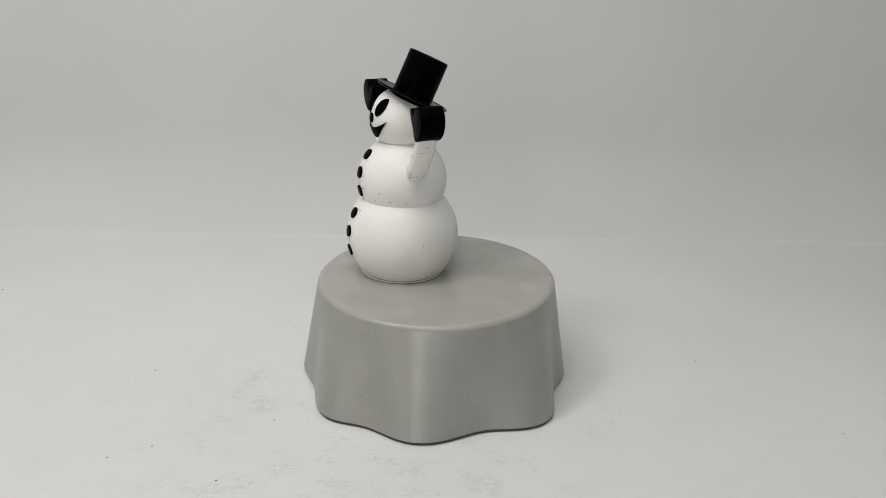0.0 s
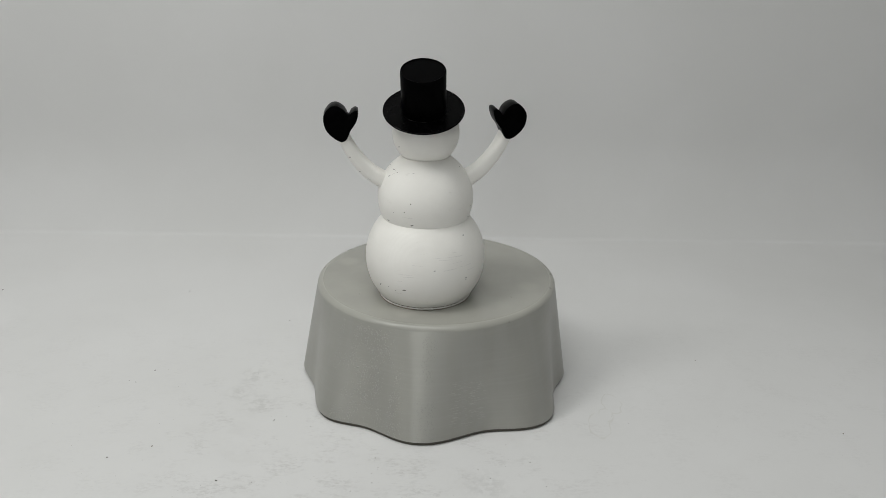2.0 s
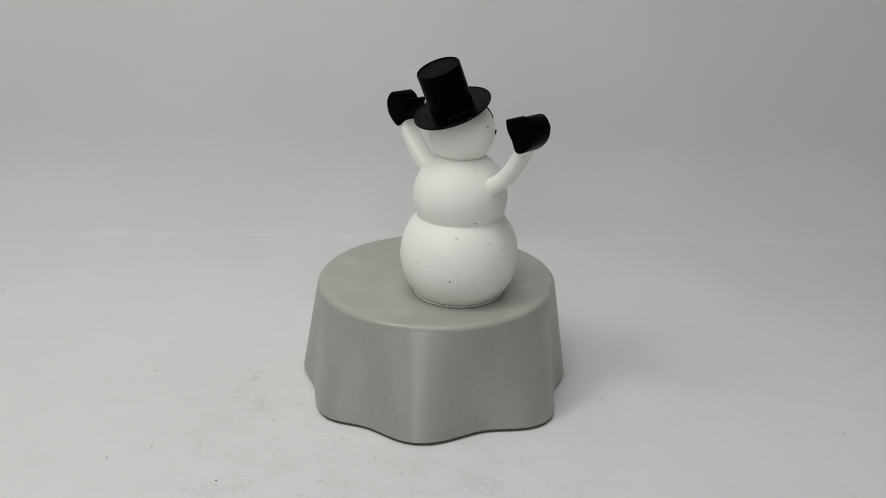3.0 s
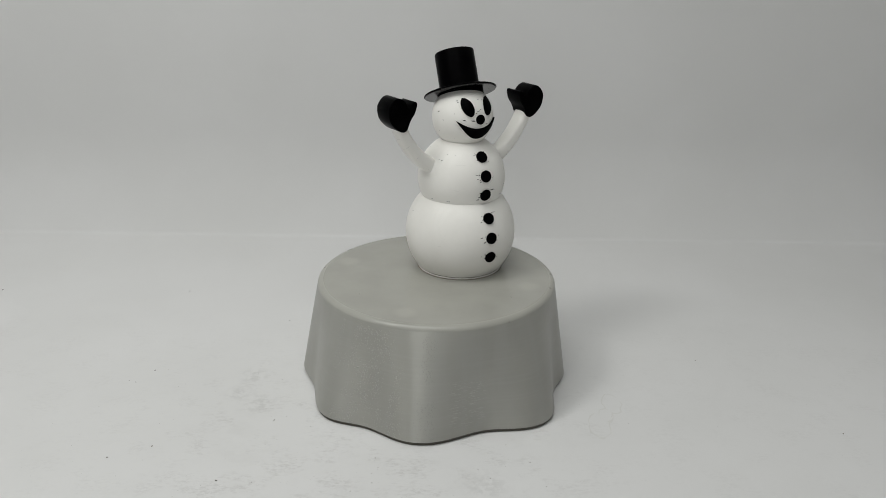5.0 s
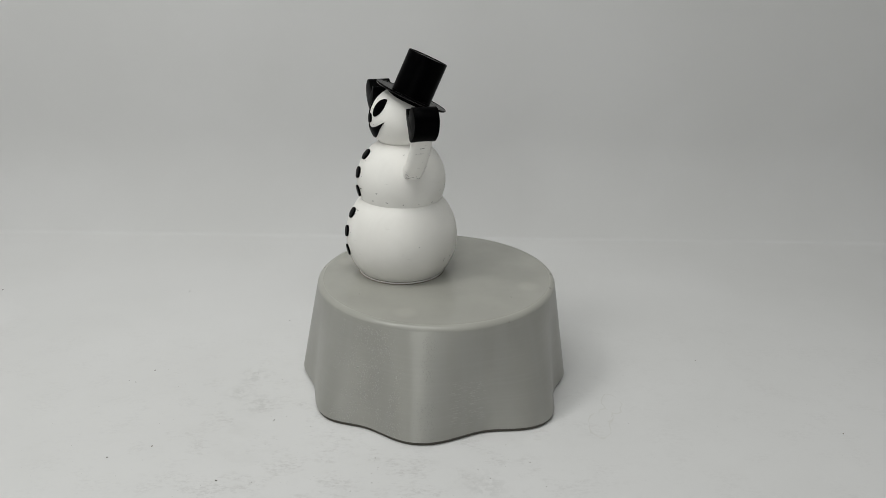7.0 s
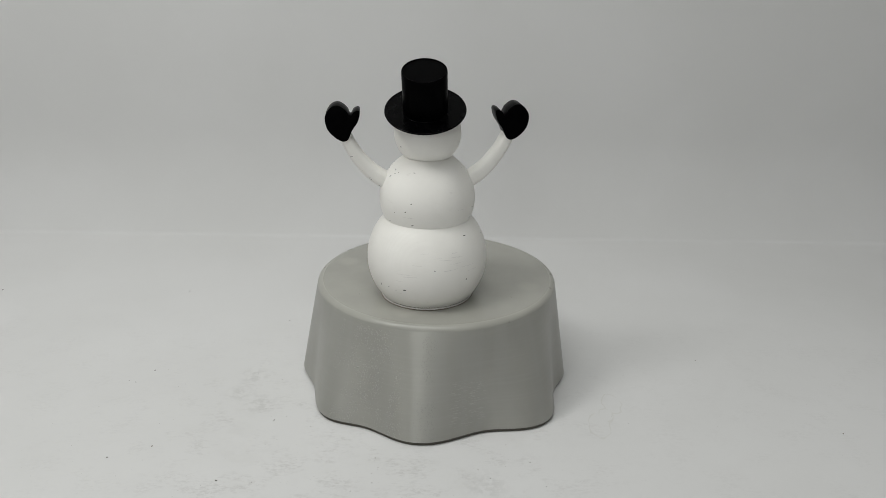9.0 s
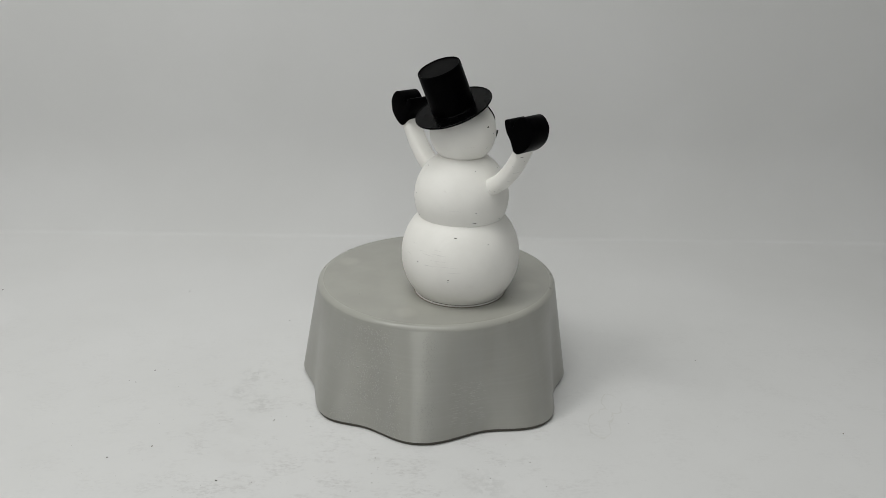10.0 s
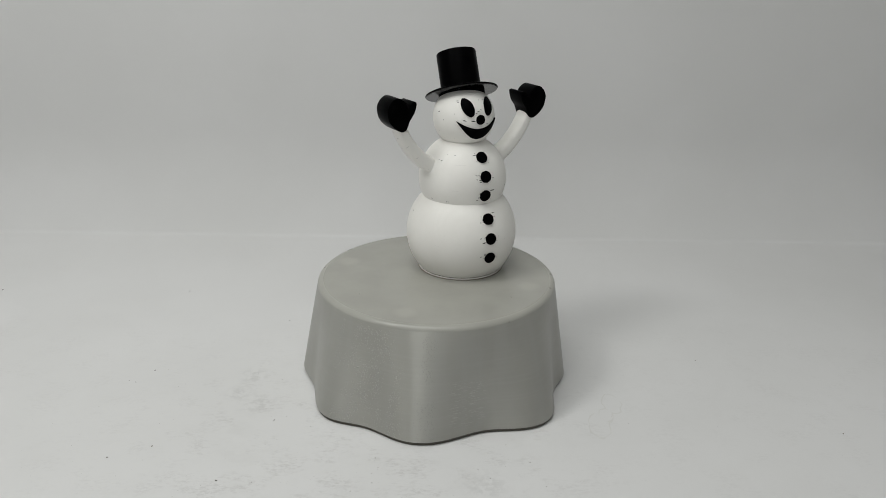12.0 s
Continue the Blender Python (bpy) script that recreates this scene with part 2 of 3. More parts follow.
def arm_smears(points, seed, count):
    """Fine dark scratches across the outer side of a limb, along its print layers, most of them near the shoulder."""
    rng = random.Random(seed)
    bm = bmesh.new()
    for k in range(count):
        i = rng.choice((1, 2, 2, 2, 2, 2, 3, 3, 4, 5, 6))
        f = rng.random()
        p, way = Vector(points[i]).lerp(Vector(points[i + 1]), f), (Vector(points[i + 1]) - Vector(points[i])).normalized()
        out = Vector((way[1], -way[0])) if points[-1][0] > 0 else Vector((-way[1], way[0]))
        wide, deep = limb_size((i + f) / 7)
        turn, half, thin = rng.uniform(-1.2, 1.2), rng.choice((0.05, 0.08, 0.12, 0.25, 0.35)), rng.uniform(0.00008, 0.00022)
        steps, rows = 5, []
        lean = rng.uniform(-0.0004, 0.0004)
        for j in range(steps + 1):
            u = 2 * j / steps - 1
            a = turn + u * half
            for side in (-1, 1):
                q = p + way * (lean * u + side * thin * (1 - 0.7 * u * u) * rng.uniform(0.7, 1.3)) + out * ((wide + 0.00010) * abs(math.cos(a)) ** 0.66) - Vector((0, 0.0005))
                rows.append(bm.verts.new((q[0], math.copysign((deep + 0.00010) * abs(math.sin(a)) ** 0.66, a), q[1])))
        for j in range(steps):
            bm.faces.new((rows[2 * j], rows[2 * j + 1], rows[2 * j + 3], rows[2 * j + 2]))
    return bm


def inlay(centre, r, way, up, half_u, half_v, proud, point=0.0, n=96, ragged=0.05):
    """A flat raised oval that follows a sphere; up is its long axis (half_v). point: how far its upper end is drawn to a tip."""
    bm = bmesh.new()
    way = Vector(way).normalized()
    v_axis = (Vector(up) - way * Vector(up).dot(way)).normalized()
    u_axis = v_axis.cross(way)
    rings = []
    seed = Vector(way) * 7
    rough = []
    for i in range(n):
        a = 2 * math.pi * i / n
        rough.append(1 + ragged * (0.5 * noise.noise(seed + Vector((4 * math.cos(a), 4 * math.sin(a), 0))) + noise.noise(seed + Vector((14 * math.cos(a), 14 * math.sin(a), 5)))))
    for f, h in ((0.45, 1.0), (0.8, 1.0), (0.95, 0.97), (0.99, 0.85), (1.0, 0.6), (1.0, -0.9)):
        ring = []
        for i in range(n):
            a = 2 * math.pi * i / n
            squeeze = 1 - point * max(0, math.sin(a)) ** 2
            p = u_axis * (half_u * f * math.cos(a) * squeeze) + v_axis * (half_v * f * math.sin(a))
            p *= 1 + (rough[i] - 1) * max(0, f - 0.8) / 0.2
            d = (p + way * math.sqrt(max(r * r - p.length_squared, 0))).normalized()
            ring.append(bm.verts.new(Vector(centre) + d * (r + proud * h)))
        rings.append(ring)
    top = bm.verts.new(Vector(centre) + way * (r + proud))
    for i in range(n):
        j = (i + 1) % n
        bm.faces.new((top, rings[0][i], rings[0][j]))
        for a, b in zip(rings, rings[1:]):
            bm.faces.new((a[i], b[i], b[j], a[j]))
    bm.faces.new(rings[-1])
    return bm


def smile(centre, r, proud, n=48):
    """A raised crescent that follows the front of a sphere."""
    bm = bmesh.new()
    half, cols = 0.0139, []
    for i in range(n + 1):
        s = -1 + 2 * i / n
        s = math.copysign(abs(s) ** 0.85, s)
        low = 0.0930 + 0.0117 * s * s
        high = 0.0998 + 0.0051 * s * s
        col = []
        for f, h in ((0, -0.9), (0, 0.5), (0.08, 0.95), (0.35, 1), (0.65, 1), (0.92, 0.95), (1, 0.5), (1, -0.9)):
            x, z = half * s, low + (high - low) * f - centre[2]
            y = -math.sqrt(max(r * r - x * x - z * z, 0))
            col.append(bm.verts.new(Vector(centre) + Vector((x, y, z)).normalized() * (r + proud * h)))
        cols.append(col)
    for a, b in zip(cols, cols[1:]):
        for k in range(7):
            bm.faces.new((a[k], b[k], b[k + 1], a[k + 1]))
    bm.faces.new(cols[0])
    bm.faces.new(cols[-1])
    return bm


# ---------------------------------------------------------------- the setting
def box(name, x0, x1, y0, y1, z0, z1, material):
    bm = bmesh.new()
    bmesh.ops.create_cube(bm, size=1)
    for v in bm.verts:
        v.co = ((x0 + x1) / 2 + v.co.x * (x1 - x0), (y0 + y1) / 2 + v.co.y * (y1 - y0), (z0 + z1) / 2 + v.co.z * (z1 - z0))
    return tagged(link(name, bm, material), kind="structure")


def backdrop():
    """A white sheet that lies on the floor, folds up in a tight crease and leans on the wall."""
    line = [(-1.2 + 0.04 * i, 0.0) for i in range(37) if -1.2 + 0.04 * i < 0.25] + [(0.262, 0.0)]
    bends = [(0.0005, 58 * (i + 0.5) / 12) for i in range(12)] + [(0.0060, 58 + 32 * (i + 0.5) / 18) for i in range(18)] + [(0.05, 90)] * 16
    for step, slope in bends:
        y, z = line[-1]
        line.append((y + step * math.cos(radians(slope)), z + step * math.sin(radians(slope))))
    bm = bmesh.new()
    cols = [[bm.verts.new((x, y, z)) for y, z in line] for x in (-1.1 + 0.1 * i for i in range(23))]
    for a, b in zip(cols, cols[1:]):
        for k in range(len(line) - 1):
            bm.faces.new((a[k], b[k], b[k + 1], a[k + 1]))
    for f in bm.faces:
        f.normal_update()
    bmesh.ops.recalc_face_normals(bm, faces=bm.faces)
    bmesh.ops.solidify(bm, geom=bm.faces[:], thickness=0.0008)
    ob = link("backdrop", bm, PAPER, 60)
    ob.location.z = -0.0008
    return tagged(ob, "seamless matt white paper backdrop sheet, lightly smudged", "backdrop", kind="structure")


def room():
    box("floor", -1.3, 1.3, -2.1, 0.5, -0.06, -0.0018, WALL)
    box("wall_north", -1.3, 1.3, 0.302, 0.40, -0.001, 1.298, WALL)
    box("wall_south", -1.3, 1.3, -2.1, -2.0, -0.001, 1.298, WALL)
    box("wall_west", -1.3, -1.2, -1.998, 0.300, -0.001, 1.298, WALL)
    box("wall_east", 1.2, 1.3, -1.998, 0.300, -0.001, 1.298, WALL)
    box("ceiling", -1.3, 1.3, -2.1, 0.5, 1.3, 1.36, WALL)


# ---------------------------------------------------------------- the plinth
def plinth():
    n = 320
    # the skirt's foot: angle in degrees and radius of each fold and hollow in turn
    folds = [(-183, 0.0940), (-160, 0.0874), (-137, 0.0958), (-118, 0.0882), (-97, 0.0942), (-70, 0.0854), (-44, 0.0988), (-21, 0.0864), (-4, 0.0907),
             (20, 0.0862), (42, 0.094), (66, 0.0855), (88, 0.094), (111, 0.0855), (132, 0.094), (155, 0.0868), (177, 0.0940)]

    def foot(a):
        d = (math.degrees(a) + 183) % 360 - 183
        for (a0, r0), (a1, r1) in zip(folds, folds[1:]):
            if a0 <= d <= a1:
                return r0 + (r1 - r0) * (0.5 - 0.5 * math.cos(math.pi * (d - a0) / (a1 - a0)))
        return folds[0][1]

    feet = [foot(2 * math.pi * i / n) for i in range(n)]
    base = tagged(new("display_plinth"), "grey printed plastic plinth, round flat top and wavy flared skirt", "plinth")
    rim, low = 0.0031, 0.0023                              # chamfer of the top, gap under the skirt

    def skin(rows, close_low, close_high):
        """Rings of (height, growth, share of the folds), joined and closed where asked."""
        bm = bmesh.new()
        rings = []
        for z, grow, wave in rows:
            ring = []
            for i in range(n):
                a = 2 * math.pi * i / n
                r = 0.0800 + grow + 0.0102 * wave + (feet[i] - 0.0902) * wave ** 0.8
                ring.append(bm.verts.new((r * math.cos(a), r * math.sin(a), z)))
            rings.append(ring)
        for a, b in zip(rings, rings[1:]):
            for i in range(n):
                j = (i + 1) % n
                bm.faces.new((a[i], a[j], b[j], b[i]))
        if close_low:
            bm.faces.new(rings[0])
        if close_high:
            bm.faces.new(rings[-1])
        return bm

    skirt = [(low, -0.0040, 1.0), (low, -0.0004, 1.0), (low + 0.0003, 0.0, 1.0)]
    skirt += [(low + 0.0003 + (H - rim - low - 0.0003) * i / 36, 0.0, 1 - i / 36) for i in range(1, 37)]
    edge = [(H - rim + rim * math.sin(radians(11.25 * i)), -0.0037 * (1 - math.cos(radians(11.25 * i))), 0.0) for i in range(9)]
    part("skirt", skin(skirt, True, False), GREY, base, smooth=50)
    part("rim", skin(edge, False, False), RIM, base, "smooth bevelled grey rim of the top", smooth=50)
    top = [(H, r - 0.08, 0.0) for r in (0.0763, 0.07, 0.05, 0.025)]
    part("top_plate", skin(top, False, True), GREY_TOP, base, "smooth flat grey round top", smooth=50)
    # the dark line along the plinth's bottom, a darker strip set in below the skirt
    part("foot_strip", skin([(0.0, -0.0016, 1.0), (0.0002, -0.0010, 1.0), (low - 0.0001, -0.0010, 1.0)], True, True), FOOT_STRIP, base, "thin dark strip set in under the skirt")
    return base


# ---------------------------------------------------------------- the snowman
R1, Z1, R2, Z2, R3, Z3 = 0.03747, 0.02572, 0.02928, 0.06393, 0.02011, 0.10414


def smears(balls):
    """Short thin traces of black plastic dragged over the white: angle from the face, height and length in millimetres."""
    rng = random.Random(5)
    low = [(-2.43, 46.4, 1.9), (-3.09, 29.4, 1.2), (-2.52, 20.5, 1.1), (2.19, 15.2, 1.5, 1.5), (2.69, 15.5, 2.3), (2.52, 14.0, 0.7), (1.62, 28.9, 0.7),
           (2.38, 15.7, 0.6), (-2.52, 21.5, 1.0), (-1.81, 42.2, 0.7), (-1.84, 42.6, 0.6)]
    mid = [(2.01, 83.6, 2.9, -0.1), (1.97, 80.0, 1.6, 1.1), (2.10, 81.9, 1.5, 0.9), (2.2, 82.9, 0.9), (1.53, 84.0, 0.7, 2.2), (2.7, 84.1, 1.2), (1.56, 82.4, 0.8, 2.4), (1.40, 85.0, 1.1, 0.8), (2.34, 60.5, 0.8), (2.61, 62.2, 0.8), (2.74, 67.6, 0.9), (-1.12, 79.6, 1.5),
           (-0.77, 83.4, 1.0), (-1.01, 83.3, 0.7), (0.74, 61.0, 1.2), (0.97, 55.5, 2.0), (0.6, 55.2, 1.6), (-1.95, 84.3, 0.9), (-2.03, 61.1, 0.8), (-1.21, 79.9, 0.9), (0.16, 80.9, 0.6)]
    top = [(2.08, 97.4, 1.5), (-1.49, 109.2, 1.9), (-1.24, 104.8, 0.6), (-1.48, 96.8, 0.7), (-0.81, 116.9, 1.2), (-0.78, 116.0, 0.9), (0.08, 117.3, 1.0), (0.31, 117.2, 0.8), (-0.03, 110.8, 2.2),
           (-0.12, 109.7, 1.2), (0.07, 111.6, 1.4), (-0.23, 105.0, 3.0), (-0.51, 105.4, 2.0), (0.29, 102.5, 1.5), (-1.47, 109.6, 0.6), (-0.85, 109.3, 0.6), (-0.9, 92.7, 0.6)]
    marks = [(k, a, z / 1000, d / 1000, *lean) for k, rows in enumerate((low, mid, top)) for a, z, d, *lean in rows]
    for k, z in ((1, 0.0819), (1, 0.0705), (1, 0.0581), (0, 0.0433), (0, 0.031), (0, 0.0178)):
        for side in (-1, -1, -1, -1, -1, 1, 1, 1):                 # dragged from the buttons
            marks.append((k, side * rng.triangular(0.095, 0.20, 0.10) * (1 if k == 0 else 1.25), z + rng.uniform(-0.0032, 0.0032), rng.uniform(0.0005, 0.0018)))
        if rng.random() < 0.35:
            marks.append((k, (0.15 if k == 0 else 0.19), z + rng.choice((-0.0028, 0.0030)), 0.004, 0.0))
    for _ in range(9):                                      # the seam below the chest
        marks.append((1, rng.uniform(-math.pi, math.pi), 0.0535 + rng.uniform(0, 0.001), rng.uniform(0.0006, 0.002)))
    return traces(marks, balls, rng, 0.00014, 0.00031)


def scratches(balls):
    """Long shallow scratches along the print layers."""
    rng = random.Random(17)
    marks = [(0, rng.gauss(-2.85, 0.22), rng.uniform(0.024, 0.040), rng.uniform(0.004, 0.011), rng.uniform(-0.08, 0.08)) for _ in range(14)]
    marks += [(k, rng.uniform(-math.pi, math.pi), (0.012, 0.056, 0.092)[k] + rng.uniform(0, 0.03) * (1 if k < 2 else 0.7), rng.uniform(0.003, 0.008), rng.uniform(-0.05, 0.05)) for k in (0, 0, 0, 0, 0, 0, 1, 1, 1, 1, 1, 1, 2, 2, 2)]
    return traces(marks, balls, rng, 0.00004, 0.00009)


def traces(marks, balls, rng, thin, thick):
    """Thin strips on the balls: which ball, angle from the face, height, length and slope of each."""
    bm = bmesh.new()
    for k, lon, z, length, *slope in marks:
        r, zc = balls[k]
        if abs(z - zc) >= r:
            continue
        steps = 4 + int(length / 0.002)
        wide = rng.uniform(thin, thick)
        lean = rng.uniform(-0.25, 0.25)
        lean = slope[0] if slope else lean
        top, low = [], []
        flat = math.sqrt(r * r - (z - zc) ** 2)
        for i in range(steps + 1):
            s = i / steps - 0.5
            a = lon + s * length / flat
            zz = z + s * length * lean
            w = wide * (1 - (2 * s) ** 2 * 0.8)
            for out, dz in ((top, w), (low, -w)):
                d = Vector((math.sin(a) * flat, -math.cos(a) * flat, zz + dz - zc)).normalized()
                out.append(bm.verts.new(Vector((0, 0, zc)) + d * (r + 0.00006)))
        for i in range(steps):
            bm.faces.new((low[i], low[i + 1], top[i + 1], top[i]))
    return bm


def snowman():
    man = tagged(new("snowman"), "white plastic snowman with black top hat and mittens on a plinth", "snowman")
    part("foot", spin([(0, 0.0003), (0.0288, 0.0003), (0.0291, 0.0005), (0.0291, 0.0010), (0.0288, 0.0012), (0, 0.0012)]), SNOW, man)
    # contact shade round the foot, built as a thin brown ring
    part("shadow_line", spin([(0, 0.0001), (0.0293, 0.0001), (0.0291, 0.0003), (0.0284, 0.0004), (0.0284, 0.0012), (0.0287, 0.0016), (0, 0.0022)]), FOOT_SHADE, man, "thin brown ring painted as the shadow line round the foot")
    part("lower_ball", ball(R1, Z1, 0.0016, 0.0555), SNOW, man)
    part("middle_ball", ball(R2, Z2, 0.046, 0.0905), SNOW, man)
    part("head", ball(R3, Z3, 0.0875, Z3 + R3), SNOW, man)
    part("smear", smears(((R1, Z1), (R2, Z2), (R3, Z3))), BLACK, man, "thin black scuff traces")["kind"] = "stuff"
    part("scratch", scratches(((R1, Z1), (R2, Z2), (R3, Z3))), GRAZE, man, "faint grey scratches along the layers")["kind"] = "stuff"
    for z, r, zc in ((0.0819, R2, Z2), (0.0705, R2, Z2), (0.0581, R2, Z2), (0.0433, R1, Z1), (0.0310, R1, Z1), (0.0178, R1, Z1)):
        way = (0, -math.sqrt(r * r - (z - zc) ** 2), z - zc)
        part("button", inlay((0, 0, zc), r, way, (0, 0.2, 1), 0.0037, 0.0037, 0.0012), BLACK, man, "round black button")
    c = (0, 0, Z3)
    for s in (-1, 1):
        way = (0.0004 + s * 0.0076, -0.0162, 0.1135 - Z3)
        part("eye", inlay(c, R3, way, (s * 0.0031, 0.0077, 0.010), 0.0037, 0.0066, 0.0008, 0.3), BLACK, man, "oval black eye")
    part("nose", inlay(c, R3, (0.0002, -0.020, 0.1056 - Z3), (0, 0, 1), 0.0030, 0.0030, 0.0011), BLACK, man, "round black nose")
    part("mouth", smile(c, R3, 0.0011), BLACK, man, "wide black smiling mouth")
    # arms and mittens, cut from the flat
    reach = [(0.0109, 0.0674), (0.0179, 0.0714), (0.0260, 0.0766), (0.0327, 0.0813), (0.0379, 0.0866), (0.0426, 0.0927), (0.0464, 0.0993), (0.0492, 0.1053)]
    glove = [(0.0444, 0.1040), (0.0428, 0.1077), (0.0398, 0.1119), (0.0384, 0.1156), (0.0380, 0.1188), (0.0397, 0.1197), (0.0421, 0.1183), (0.0439, 0.1158),
             (0.0461, 0.1197), (0.0502, 0.1226), (0.0541, 0.1223), (0.0573, 0.1193), (0.0590, 0.1150), (0.0576, 0.1083), (0.0533, 0.1034), (0.0489, 0.1009), (0.0458, 0.1017)]
    for s, drop, turn in ((-1, 0.0009, 1.9), (1, 0.0006, -0.3)):
        line = [(s * x, z - drop) for x, z in reach]
        limb = part("arm", limb_tube(line), SNOW, man, "raised curved white arm")
        limb.rotation_euler = (0, 0, radians(turn))
        limb.location.x = 0.0005 * (1 + s) / 2
        part("smear", arm_smears(line, 7 + s, 24 if s > 0 else 5), BLACK, limb, "thin dark scratches across the arm")["kind"] = "stuff"
        part("scuff", arm_smears(line, 31 + s, 16), GRAZE, limb, "shallow grey scuffs on the arm")["kind"] = "stuff"
        part("mitten", slab([(s * x, z) for x, z in smooth_loop([(0.0510 + 0.9628 * (x - 0.05), 0.1109 + 0.9628 * (z - 0.112)) for x, z in glove], 4)], 0.0150, 0.0014), BLACK, limb, "black mitten with thumb")
    # the hat, tipped back
    up = Vector((math.sin(radians(3.2)), math.sin(radians(23.9)), math.cos(radians(23.9)) * math.cos(radians(3.2)))).normalized()
    hat = part("hat", spin([(0, -0.004), (0.0146, -0.004), (0.0152, -0.0035), (0.0152, -0.0009), (0.0131, -0.0009), (0.0131, 0.0), (0.0130, 0.0258), (0.0128, 0.0264), (0.0124, 0.0265), (0.0121, 0.0263), (0.0120, 0.0259), (0, 0.0259)]),
               BLACK, man, "black top hat tipped back on the head")
    hat.rotation_mode = "QUATERNION"
    hat.rotation_quaternion = up.to_track_quat("Z", "Y")
    hat.location = (0.0019, 0.0065, 0.1186)
    part("brim", spin([(0.0126, -0.0005), (0.0236, -0.0005), (0.0239, -0.0003), (0.0240, 0.0), (0.0239, 0.0004), (0.0236, 0.0006), (0.0230, 0.0005), (0.0228, 0.0003), (0.0134, 0.0003), (0.0126, 0.0009)], 96),
         GLOSS, hat, "thin black round brim")
    part("brim_underside", spin([(0.0150, -0.0005), (0.0236, -0.0005), (0.0234, -0.0008), (0.0150, -0.0008), (0.0150, -0.0005)], 96), SHINE, hat, "glossy black underside of the brim")
    return man


# ---------------------------------------------------------------- crumbs on the sheet
def crumbs():
    rng = random.Random(11)
    places = [(-0.1972, -0.0091, 1.5), (0.2558, -0.0743, 1.2), (-0.1902, -0.1084, 1.3), (-0.1179, 0.0717, 0.9), (-0.375, 0.1221, 1.6), (0.1903, 0.0156, 1.1),
              (-0.205, -0.025, 0.9), (-0.168, -0.097, 1.2), (-0.2145, 0.1245, 1.3), (0.1233, -0.0667, 0.7), (-0.101, -0.068, 1.1), (-0.121, -0.128, 1.3), (-0.21, -0.023, 0.8)]
    specks = [(-0.0340, -0.1054, 1.1), (-0.0316, -0.1143, 0.9), (-0.0339, -0.1280, 0.9), (-0.0451, -0.1354, 0.9), (0.0260, -0.1151, 1.0), (0.0328, -0.1226, 0.9), (0.0437, -0.0909, 0.7), (0.0567, -0.1076, 1.0), (0.0637, -0.1293, 0.9), (-0.1014, -0.0687, 1.1), (-0.1243, -0.0109, 0.9), (-0.1057, -0.0188, 0.7), (-0.0941, -0.0641, 0.7)]
    for x, y, size in places + [(-0.0486, -0.0347, 0.8), (0.048, -0.0361, 0.8)] + specks:
        bm = bmesh.new()
        bmesh.ops.create_icosphere(bm, subdivisions=2, radius=0.00030 * size)
        turn = rng.uniform(0, math.pi)
        for v in bm.verts:
            v.co *= 1 + 0.5 * noise.noise(v.co * 2500 + Vector((x * 99, y * 99, 0)))
            v.co.x *= rng.choice((1.5, 1.7))
            v.co.z *= 0.6
            v.co.rotate(Euler((0, 0, turn)))
        ob = link("crumb", bm, DUST if (x, y, size) in specks else CRUMB)
        ob.location = (x, y, 0.00016 * size + (H if math.hypot(x, y) < 0.07 else 0))
        where = "grey plinth top" if ob.location.z > 0.05 else "white sheet"
        tagged(ob, ("tiny grey speck of grit on the " if (x, y, size) in specks else "tiny dark crumb lying on the ") + where, "crumb", "crumbs on the sheet")


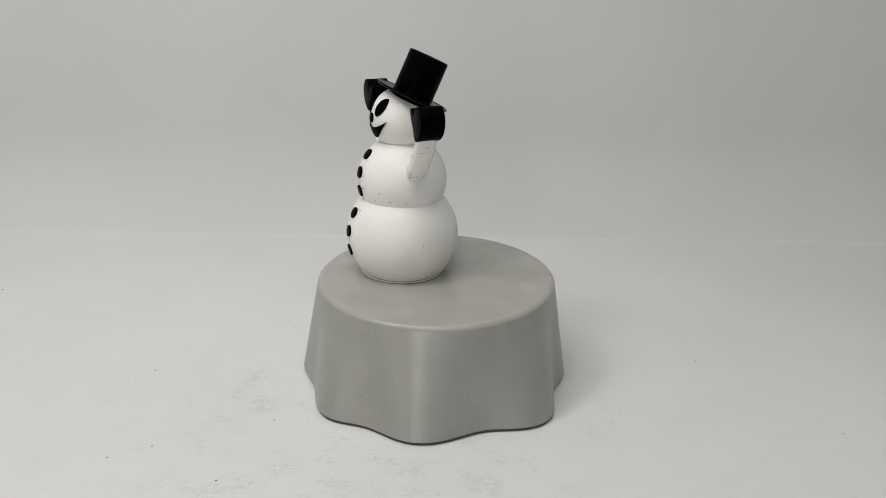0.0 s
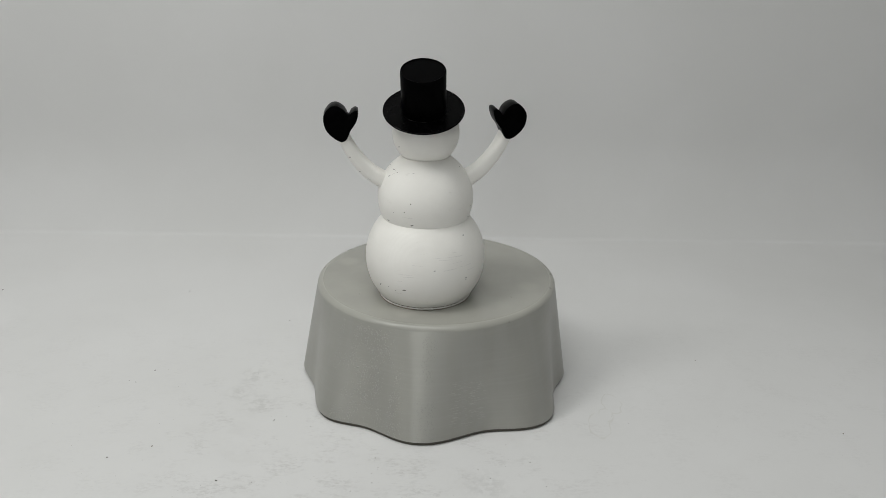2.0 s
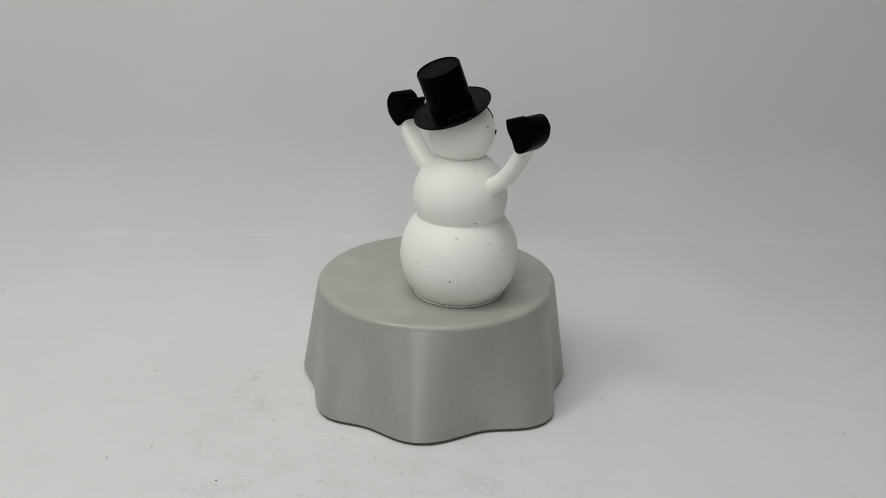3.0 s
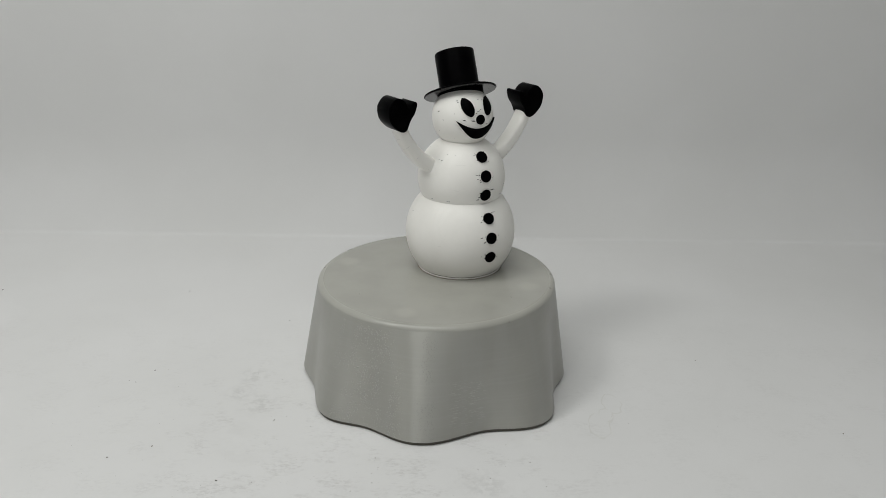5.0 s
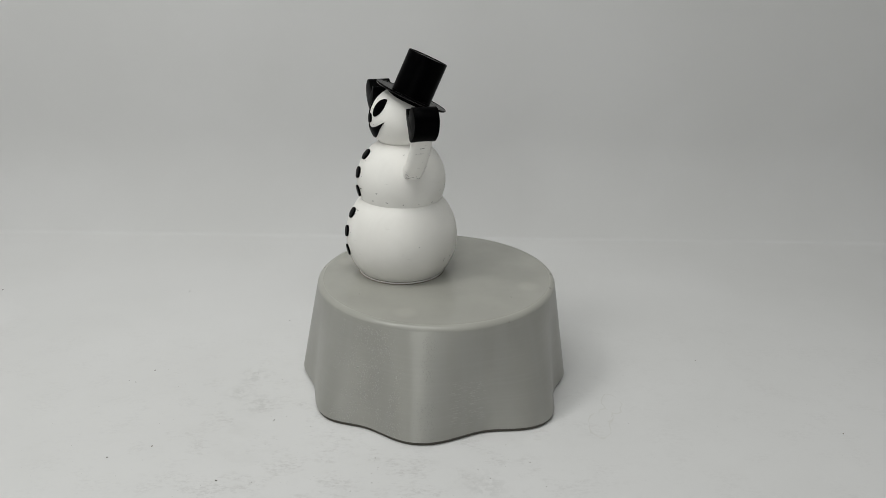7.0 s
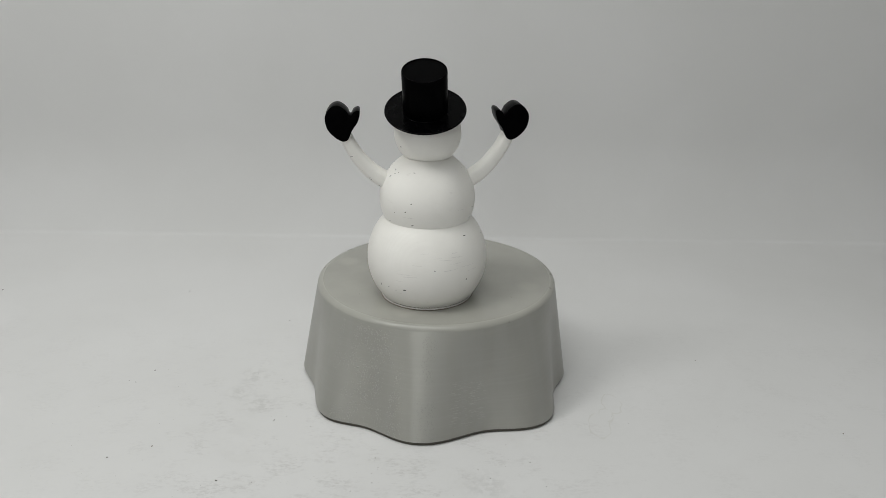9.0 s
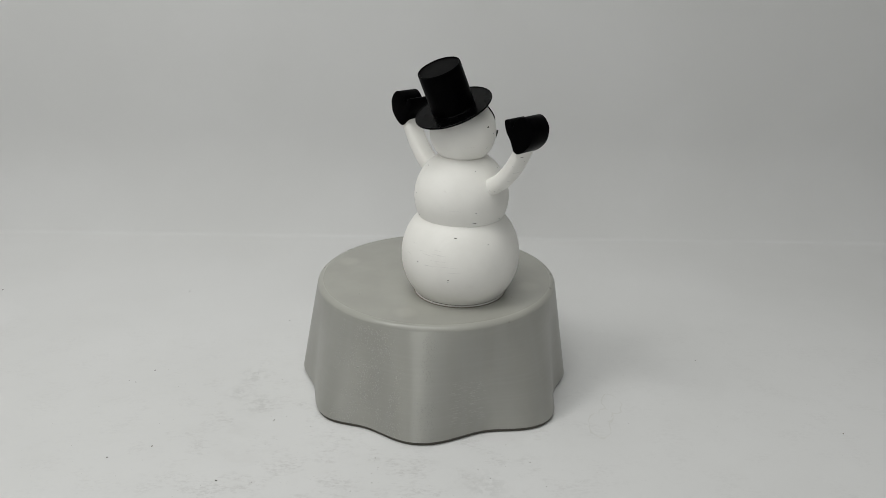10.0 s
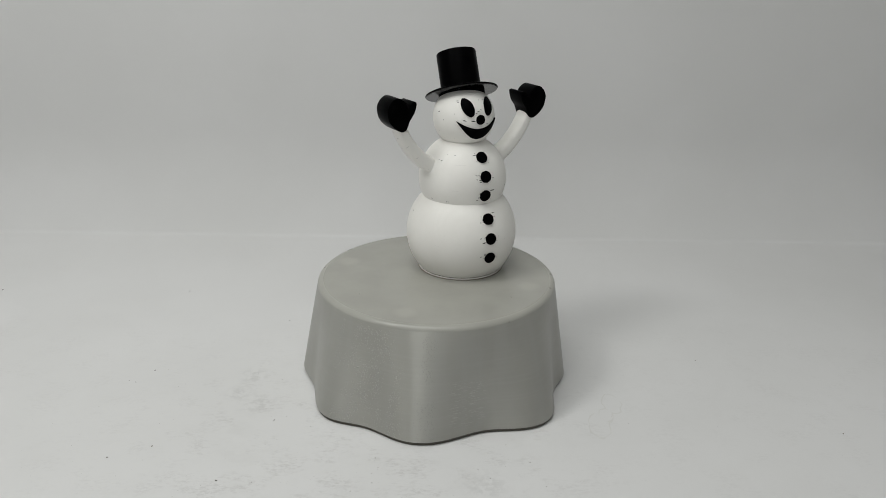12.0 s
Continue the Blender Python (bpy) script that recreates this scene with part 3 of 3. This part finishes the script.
def dust():
    """Fine grey flecks over the front of the sheet."""
    rng = random.Random(23)
    bm = bmesh.new()
    for _ in range(280):
        x, y = rng.gauss(-0.04, 0.12), rng.triangular(-0.19, 0.05, -0.14)
        if math.hypot(x, y) < 0.104:
            continue
        size, turn = rng.choice((0.00015, 0.0002, 0.0002, 0.0003)), rng.uniform(0, math.pi)
        long, rise = rng.uniform(1.0, 2.6), rng.uniform(0.00006, 0.00016)
        ring = []
        for i in range(6):
            a = 2 * math.pi * i / 6
            u, v = size * long * math.cos(a) * rng.uniform(0.8, 1.2), size * math.sin(a) * rng.uniform(0.7, 1.2)
            ring.append(bm.verts.new((x + u * math.cos(turn) - v * math.sin(turn), y + u * math.sin(turn) + v * math.cos(turn), -0.0001)))
        tip = bm.verts.new((x, y, rise))
        for i in range(6):
            bm.faces.new((ring[i], ring[(i + 1) % 6], tip))
    tagged(link("dust", bm, DUST), "fine grey dust flecks on the white sheet", "dust", kind="stuff")


def motions():
    """The snowman circles on the plinth and turns the other way, one round in seven seconds; the drive runs a little unevenly."""
    drift_way = (-1.28, -1.05, -0.67, 0.27, 0.70, -0.36, -3.10, -1.50, 0.56, 2.30, 2.71, 2.54, 0.74, -0.64, -0.69, -0.32, 0.21, 0.65, 0.73, -0.40, -3.30, -0.70, -0.29, -0.69, -1.48)       # degrees, every half second
    drift_turn = (0.70, 0.20, 0.60, 0.90, 0.50, 0.40, 0.20, -0.70, -1.10, -0.60, 0.60, 0.00, 0.60, 2.20, 0.50, 0.80, 1.10, 1.40, 1.40, 0.80, -0.10, -0.90, -1.60, 0.80, 1.10)

    def between(values, t):
        last = len(values) - 1
        i = min(int(2 * t), last - 1)
        f = 2 * t - i
        p0, p1, p2, p3 = (values[min(max(i + k, 0), last)] for k in (-1, 0, 1, 2))
        return 0.5 * (2 * p1 + (p2 - p0) * f + (2 * p0 - 5 * p1 + 4 * p2 - p3) * f * f + (3 * p1 - p0 - 3 * p2 + p3) * f ** 3)

    rows = []
    for i in range(61):
        t = 0.2 * i
        a = 151.195 + 51.7748 * t
        way = radians(a + between(drift_way, t))
        facing = 351.330 - a + between(drift_turn, t)
        rows.append((t, pose(-0.00039 + 0.02668 * math.cos(way), -0.00232 + 0.02668 * math.sin(way), H, 0, 0, facing + 90)))
    walk(FIGURE, rows)


backdrop()
room()
plinth()
FIGURE = snowman()
crumbs()
dust()
motions()
